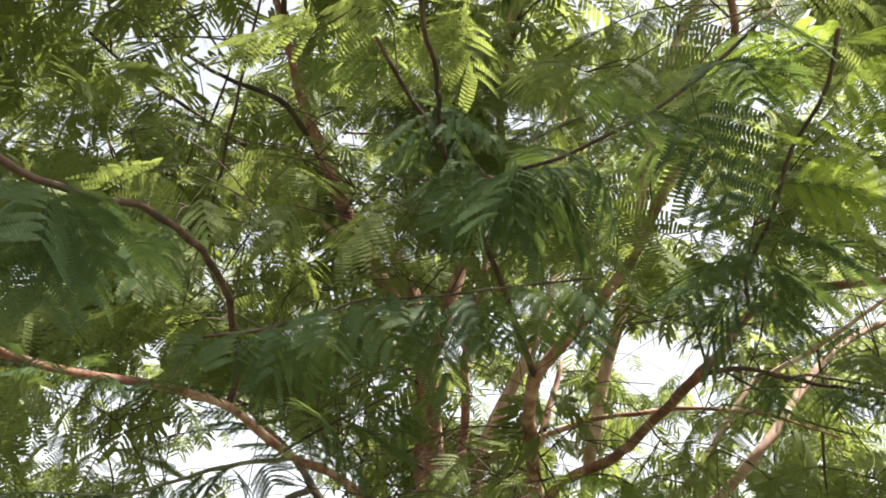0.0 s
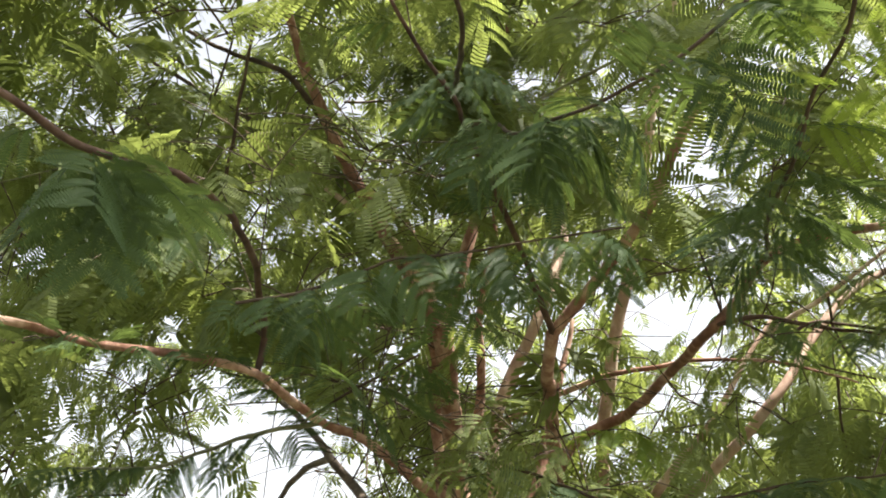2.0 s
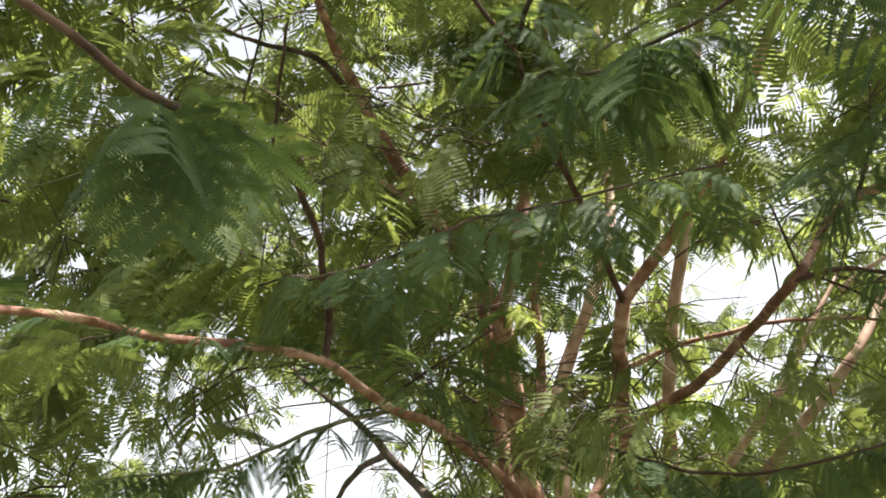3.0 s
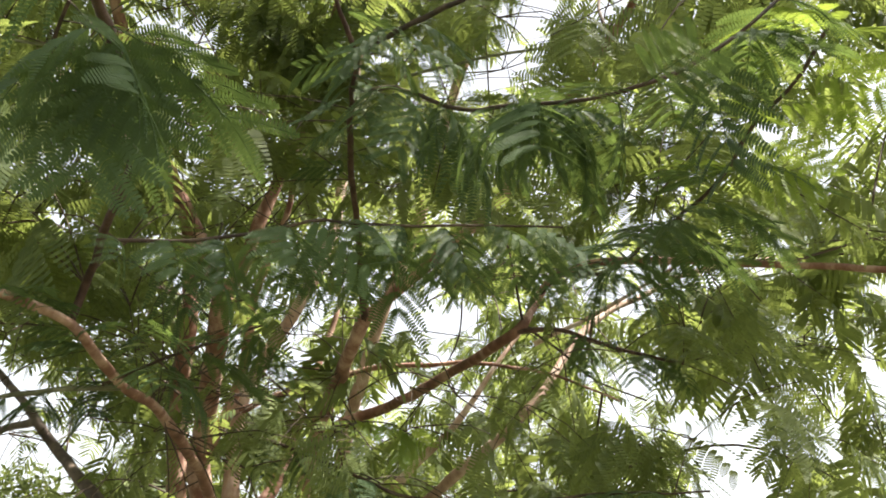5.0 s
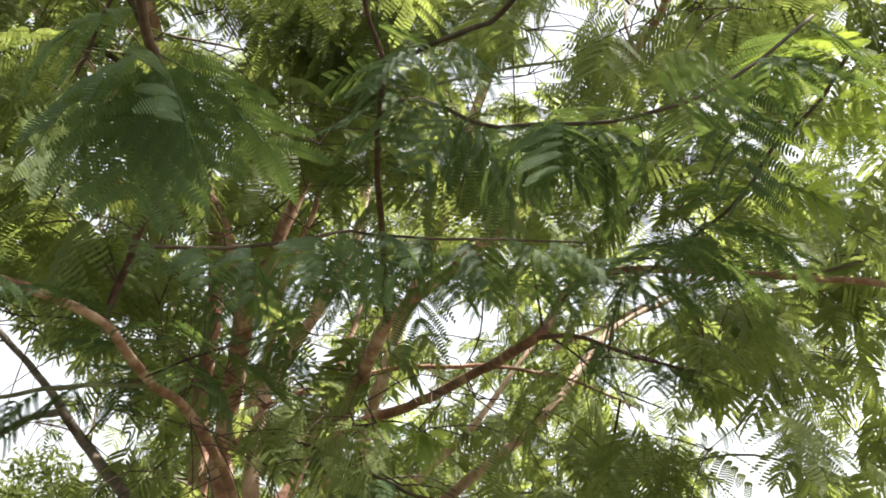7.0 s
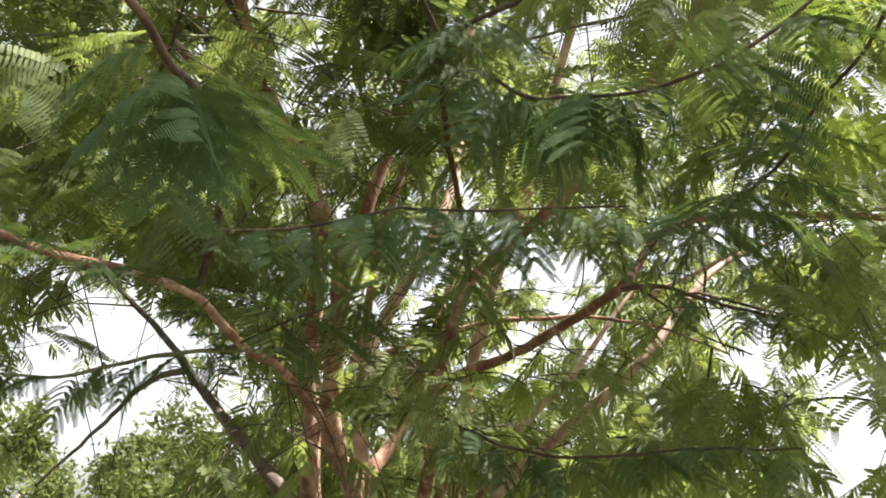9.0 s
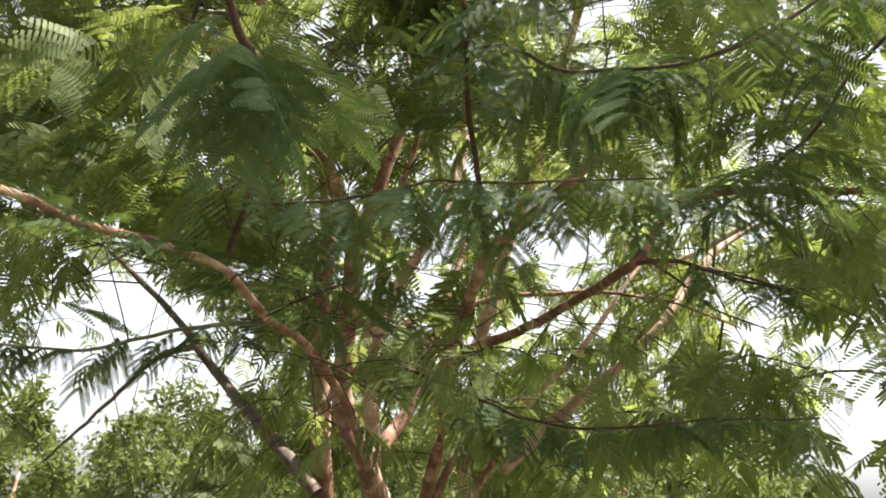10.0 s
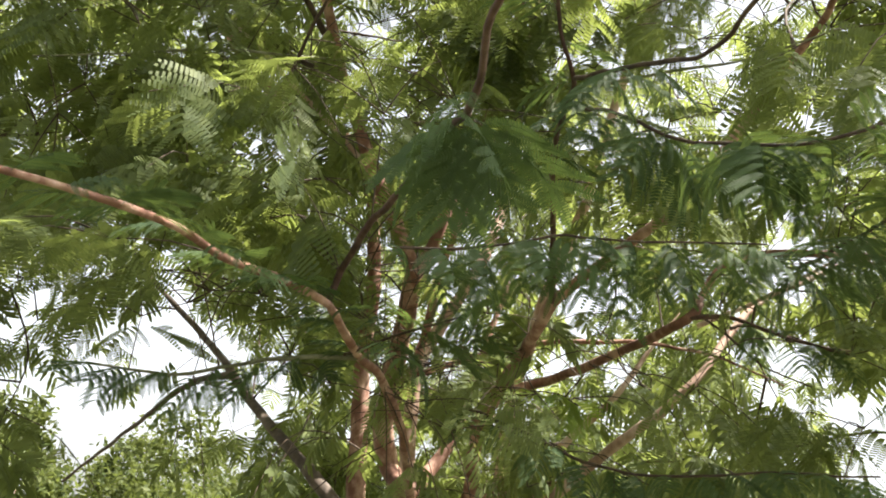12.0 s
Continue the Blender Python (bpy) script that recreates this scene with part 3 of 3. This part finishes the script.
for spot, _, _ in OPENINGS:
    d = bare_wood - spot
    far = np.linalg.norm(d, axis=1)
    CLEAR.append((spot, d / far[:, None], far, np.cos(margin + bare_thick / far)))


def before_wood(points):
    """Whether any of the points hides that wood from the camera's spots."""
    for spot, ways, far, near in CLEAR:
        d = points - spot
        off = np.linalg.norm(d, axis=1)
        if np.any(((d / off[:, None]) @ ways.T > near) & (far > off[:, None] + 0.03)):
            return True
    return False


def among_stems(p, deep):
    """Whether a place lies before the stems in the camera's view, where clusters are thinned."""
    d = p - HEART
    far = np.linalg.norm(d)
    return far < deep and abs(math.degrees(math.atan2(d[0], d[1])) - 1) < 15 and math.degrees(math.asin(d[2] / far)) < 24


# places on the stems that the sun reaches through gaps in the crown
SUNNY = np.array([(-0.43, 3.89, 2.73), (-0.45, 4.7, 2.1), (-0.5, 4.35, 2.45), (0.1, 3.19, 2.46), (0.0, 4.16, 2.28), (-0.36, 5.0, 2.6), (0.25, 5.07, 2.8), (0.5, 4.0, 2.45), (-0.2, 3.8, 3.3), (0.45, 2.8, 2.72), (1.2, 4.55, 2.7)])


def shades_stem(p):
    """Whether a leaf there would stand between the sun and one of those places."""
    d = p - SUNNY
    along = d @ np.array(sun_dir)
    return bool(np.any((along > 0.1) & (np.linalg.norm(d - along[:, None] * np.array(sun_dir), axis=1) < 0.3)))


mid_crown, far_crown, deep_crown, top_crown = Foliage(MID_LEAVES), Foliage(FAR_LEAVES), Foliage(DEEP_LEAVES), Foliage(TOP_LEAVES)
bv, bf, bn = [], [], 0


def branchlet(points, r0, r1):
    global bn
    line = curve_through(points, 0.09)
    v, f = tube(line, np.linspace(r0, r1, len(line)), 4)
    bv.append(v)
    bf.extend([[i + bn for i in q] for q in f])
    bn += len(v)
    return line


def dress(line, size, spacing, hang):
    s = np.concatenate([[0], np.cumsum(np.linalg.norm(np.diff(line, axis=0), axis=1))])
    at, side = 0.06, 1
    while at < s[-1]:
        k = min(len(line) - 2, int(np.searchsorted(s, at)))
        t = unit(line[k + 1] - line[k])
        out = unit(np.cross(t, (0, 0, 1))) * side
        way = rng.uniform(0.2, 0.9) * t + rng.uniform(0.5, 1.0) * out + np.array([0, 0, -hang + rng.uniform(-0.3, 0.25)])
        way = unit(way)
        leaf = line[k] + size * np.outer((0.05, 0.12, 0.2), way) - size * np.outer((0.01, 0.04, 0.09), (0, 0, 1))
        off = np.linalg.norm(leaf[1] - HEART)
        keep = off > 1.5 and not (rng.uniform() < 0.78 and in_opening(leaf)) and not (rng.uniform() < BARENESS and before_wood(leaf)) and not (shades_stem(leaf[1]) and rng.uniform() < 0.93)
        if keep:
            (top_crown if leaf[1][2] - 1.6 > 0.7 * off or abs(leaf[1][0]) > 0.85 * leaf[1][1] else deep_crown if off > 5.0 else mid_crown if off < 3.6 else far_crown).add(line[k], way, np.array([0, 0, 1.0]) + rng.normal(0, 0.4, 3), size * rng.uniform(0.75, 1.25))
        side = -side
        at += spacing * rng.uniform(0.6, 1.4)


anchors = np.vstack([line[len(line) // 3 :] for ob, (line, _) in LINES.items() if ob.name.split(".")[0] != "twig"])
CENTRE, REACH = np.array([0.0, 4.8, 3.8]), np.array([5.6, 5.0, 3.1])


def inside(p):
    return np.sum(((p - CENTRE) / REACH) ** 2) < 1 and p[2] > 1.6 + 0.05 * abs(p[1]) + (0.03 * p[1] if p[0] < -0.12 * p[1] else 0)


def from_heart(bearing, height, far):
    b, h = radians(bearing), radians(height)
    return HEART + far * np.array([math.sin(b) * math.cos(h), math.cos(b) * math.cos(h), math.sin(h)])


# clusters of twigs, spread evenly: three layers of the crown by bearing and height, then the rest of it all round
spots = []
for layer, (near, far, step, top) in enumerate(LAYERS):
    for b in np.arange(-48, 47, step):
        for h in np.arange(-2, top, 0.9 * step):
            p = from_heart(b + rng.uniform(0, step), h + rng.uniform(0, 0.9 * step), rng.uniform(near, far))
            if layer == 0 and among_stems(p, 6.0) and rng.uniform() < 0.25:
                continue
            if b > 17 and h < 28 and rng.uniform() < 0.48:
                continue
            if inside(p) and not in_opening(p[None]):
                spots.append(p)
# low far-side clusters of the crown, placed to fill the camera's view behind the stems
for b in np.arange(-11, 16, 3.0):
    for h in np.arange(-1, 8, 2.5):
        spots.append(from_heart(b + rng.uniform(0, 3), h + rng.uniform(0, 2), rng.uniform(6.8, 9.0)))
inner = len(spots)
while len(spots) < inner + ROUND:
    p = CENTRE + REACH * unit(rng.normal(0, 1, 3)) * rng.uniform(0.4, 1) ** 0.5
    d = p - HEART
    far = np.linalg.norm(d)
    if p[2] > 1.9 and p[1] > 1.5 and far > 1.9 and (abs(math.degrees(math.atan2(d[0], d[1]))) > 46 or math.degrees(math.asin(d[2] / far)) > 47):
        spots.append(p)
# unseen clusters overhead at the crown's edge, added to shade the near leaves
while len(spots) < inner + ROUND + OVERHEAD:
    p = np.array([rng.uniform(-2.6, 2.8), rng.uniform(-2.0, 1.6), rng.uniform(4.0, 5.4)])
    if math.degrees(math.asin((p[2] - 1.6) / np.linalg.norm(p - HEART))) > 47 or p[1] < 0:
        spots.append(p)
# more unseen clusters, added to shade the nearest twigs
for _ in range(22):
    spots.append(np.array([rng.uniform(-0.3, 1.9), rng.uniform(0.2, 1.5), rng.uniform(4.2, 5.3)]))
# nearest to the wood first, so that each new branchlet can spring from an earlier one
spots.sort(key=lambda p: np.linalg.norm(anchors - p, axis=1).min())
for p in spots:
    d = np.linalg.norm(anchors - p, axis=1)
    ok = np.flatnonzero(d < d.min() * 1.15 + 0.12)
    a = anchors[rng.choice(ok)]
    d = np.linalg.norm(p - a)
    mid = 0.5 * (a + p) + np.array([0, 0, 0.1 * d]) + rng.normal(0, 0.08 * d, 3)
    main = branchlet([a, mid, p], 0.004 + 0.004 * min(d, 2), 0.003)
    anchors = np.vstack([anchors, main[len(main) // 2 :]])
    dress(main[len(main) // 2 :], 0.75, 0.07, 0.25)
    for _ in range(3):
        k = rng.integers(len(main) // 2, len(main))
        way = unit(rng.normal(0, 1, 3) * (1, 1, 0.3) + 0.4 * unit(p - CENTRE) * (1, 1, 0.4))
        long = rng.uniform(0.45, 0.95)
        tip = main[k] + way * long + np.array([0, 0, -0.12 * long])
        dress(branchlet([main[k], main[k] + 0.5 * long * way + np.array([0, 0, 0.05]), tip], 0.0035, 0.002), rng.uniform(0.58, 0.92), 0.074, 0.3)


def sprays(places):
    """Single leafy twigs on the near side of the crown, each springing from the nearest wood."""
    global anchors
    wood_now = np.vstack([anchors] + [line for line, _ in LINES.values()])
    for p in np.array(places):
        a = wood_now[np.argmin(np.linalg.norm(wood_now - p, axis=1))]
        d = np.linalg.norm(p - a)
        main = branchlet([a, 0.5 * (a + p) + (0, 0, 0.06 * d), p], 0.002 + 0.0012 * d, 0.0015)
        dress(main[len(main) // 2 :], 0.85, 0.09, 0.3)
        for _ in range(3):
            way = unit(rng.normal(0, 1, 3) * (1, 1, 0.3) + 0.8 * unit(p - a + (0, 0, 1e-3)))
            long = rng.uniform(0.2, 0.42)
            dress(branchlet([p, p + 0.5 * long * way + (0, 0, 0.02), p + way * long - (0, 0, 0.1 * long)], 0.0025, 0.0015), rng.uniform(0.75, 1.1), 0.075, 0.3)


# sprays on the near side: towards -x, over the stems, towards +x, and low down
sprays([(-0.82, 2.40, 2.50), (-1.14, 2.57, 2.67), (-1.46, 2.88, 2.96), (-1.07, 2.53, 2.19), (-1.43, 2.80, 3.07), (-1.57, 2.54, 2.77), (-1.23, 2.99, 2.80), (-1.14, 2.01, 2.21)])
sprays([(-0.38, 2.73, 2.15), (-0.48, 2.94, 2.04), (-0.52, 2.11, 2.65), (-0.31, 2.31, 2.78), (-0.17, 2.54, 2.79), (-0.54, 2.34, 2.37), (-0.15, 2.04, 3.16), (0.36, 2.21, 3.02)])
sprays([(0.50, 2.44, 2.38), (0.72, 2.12, 2.49), (1.05, 2.79, 2.02), (0.75, 1.80, 2.86), (0.55, 3.08, 2.61), (1.34, 3.29, 2.53), (1.52, 3.23, 2.41), (0.86, 3.50, 2.39)])
sprays([(-0.14, 2.91, 3.42), (0.19, 2.93, 3.31), (-0.71, 3.12, 3.15), (-1.18, 2.81, 3.18), (-0.88, 2.98, 3.29), (-0.52, 3.33, 2.96), (-0.44, 2.92, 3.44), (-0.14, 3.13, 3.52), (0.17, 2.89, 3.49), (-0.55, 3.13, 3.24), (-0.26, 3.12, 3.32), (0.15, 2.97, 3.18), (-0.19, 3.37, 3.08), (-0.40, 3.26, 2.81), (0.29, 3.17, 2.93), (0.61, 2.84, 3.13), (-0.41, 2.96, 2.01), (-0.28, 3.15, 2.15), (-0.01, 3.38, 2.07), (-0.45, 2.78, 2.15), (-0.25, 3.02, 1.94), (0.17, 3.18, 1.92), (0.01, 3.53, 2.11), (-0.26, 3.38, 2.20), (0.87, 2.59, 3.07), (-0.01, 3.45, 2.18), (-0.25, 3.23, 2.24)])
sprays([(-1.19, 2.55, 3.19), (-0.95, 2.60, 3.27), (-1.69, 2.58, 3.07), (-1.41, 2.64, 3.17), (-1.13, 2.75, 3.13), (-1.50, 2.52, 2.87), (-0.62, 2.72, 3.07), (-1.28, 2.78, 3.07), (-0.64, 2.86, 3.38), (-0.42, 3.13, 2.11), (-0.08, 3.35, 2.17), (-0.50, 2.89, 2.21), (-0.59, 2.73, 3.16), (-0.51, 2.84, 2.97), (-0.66, 2.97, 2.88), (-0.38, 2.90, 3.13), (-0.69, 3.21, 2.10), (1.02, 3.15, 2.57), (1.20, 3.11, 2.45), (-0.33, 2.39, 2.71), (-1.32, 2.93, 2.23), (0.26, 3.22, 2.24), (-0.66, 2.41, 2.71), (-0.46, 2.70, 2.64), (-0.29, 3.00, 2.45), (-0.59, 2.78, 2.35), (-0.19, 3.11, 2.75), (0.15, 3.04, 2.89), (0.04, 3.43, 2.39), (0.30, 2.79, 2.90), (0.58, 3.21, 2.85), (-0.27, 2.79, 2.95), (-0.84, 2.40, 2.43), (0.15, 2.54, 2.80), (0.33, 2.70, 2.96), (0.94, 2.93, 2.84), (0.74, 3.49, 2.55), (-0.57, 2.86, 2.26), (-0.40, 2.84, 2.41), (-0.78, 2.49, 2.59), (-0.13, 3.27, 2.42), (-0.32, 3.33, 2.09), (-1.15, 2.63, 2.49), (-0.85, 2.38, 2.80)])
sprays([(0.32, 3.10, 1.73), (-1.04, 3.04, 1.64), (-0.83, 3.52, 1.65), (0.96, 3.10, 2.36), (0.70, 3.38, 2.23), (-0.10, 3.54, 2.32), (1.58, 3.04, 2.08), (-0.46, 3.26, 2.16), (-0.09, 3.47, 2.25)])
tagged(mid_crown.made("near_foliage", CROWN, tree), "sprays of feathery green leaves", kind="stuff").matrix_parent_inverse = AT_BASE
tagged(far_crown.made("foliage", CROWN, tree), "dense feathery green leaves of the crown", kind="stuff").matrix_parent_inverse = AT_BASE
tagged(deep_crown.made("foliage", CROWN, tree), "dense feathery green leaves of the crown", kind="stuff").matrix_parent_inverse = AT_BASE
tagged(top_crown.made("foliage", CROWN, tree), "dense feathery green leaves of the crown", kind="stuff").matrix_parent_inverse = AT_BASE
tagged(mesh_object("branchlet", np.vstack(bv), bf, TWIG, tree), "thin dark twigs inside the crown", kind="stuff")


# ---------------------------------------------------------------- trees and bushes behind
def bush(x, y, tall, wide, seed):
    r = np.random.default_rng(seed)
    ob = tagged(new("bush"), "sunlit light green bushy tree in the distance", "bush", "bushes behind the tree")
    ob.location = (x, y, 0)
    for _ in range(3):
        a = r.uniform(0, math.tau)
        top = np.array([math.cos(a) * wide * 0.3, math.sin(a) * wide * 0.3, tall * 0.6])
        line = curve_through([(0, 0, -0.05), top * 0.4 + r.normal(0, 0.06, 3), top], 0.25)
        v, f = tube(line, np.linspace(0.07, 0.025, len(line)), 6)
        mesh_object("trunk", v, f, BARK, ob).matrix_parent_inverse = Matrix()
    # boughs all over a rounded, lopsided crown, each ending in tufts of leaves
    lumps = r.normal(0, 1, (70, 3))
    lumps /= np.linalg.norm(lumps, axis=1, keepdims=True)
    lumps = lumps * r.uniform(0.7, 1.08, (70, 1)) * (wide * 0.5, wide * 0.5, tall * 0.44) + (0, 0, tall * 0.52)
    lumps[:, 2] += 0.3 * np.sin(1.7 * lumps[:, 0] + seed) + 0.2 * np.sin(2.9 * lumps[:, 1] + seed)
    n = 120
    c = np.repeat(lumps, n, 0) + r.normal(0, 1, (70 * n, 3)) * (0.05 * wide, 0.05 * wide, 0.045 * tall)
    c = c[c[:, 2] > 0.1]
    d = r.normal(0, 1, c.shape) + (0, 0, -0.25)
    d /= np.linalg.norm(d, axis=1, keepdims=True)
    e = np.cross(d, r.normal(0, 1, c.shape))
    e /= np.linalg.norm(e, axis=1, keepdims=True)
    ln, wd = r.uniform(0.09, 0.2, (len(c), 1)), r.uniform(0.02, 0.045, (len(c), 1))
    v = np.stack([c, c + 0.5 * ln * d + wd * e, c + ln * d, c + 0.5 * ln * d - wd * e], 1).reshape(-1, 3)
    i = 4 * np.arange(len(c))[:, None]
    tagged(triangles_object("crown", v, np.vstack([i + (0, 1, 2), i + (0, 2, 3)]), FAR, ob), kind="stuff")
    return ob


for k, (x, y, tall, wide) in enumerate((
    (-11.5, 16.5, 3.7, 3.8), (-8.9, 18.5, 3.1, 3.4), (-7.3, 15.5, 3.4, 2.6), (-5.0, 18.2, 3.5, 3.2), (-2.4, 19.5, 2.9, 3.0), (0.3, 18.0, 3.2, 3.4), (2.9, 19.2, 3.6, 3.2),
    (5.2, 17.6, 2.9, 2.8), (7.0, 18.8, 2.3, 2.6), (10.2, 19.0, 2.0, 4.0), (13.5, 18.0, 2.4, 4.4), (-15.0, 19.5, 4.2, 4.6), (16.5, 20.0, 3.8, 5.0),
    (-7.0, 24.5, 3.4, 4.4), (-3.2, 23.5, 3.6, 4.4), (0.8, 24.0, 3.9, 4.6), (4.6, 23.5, 3.4, 4.4),
)):
    bush(x, y, tall, wide, 300 + k)
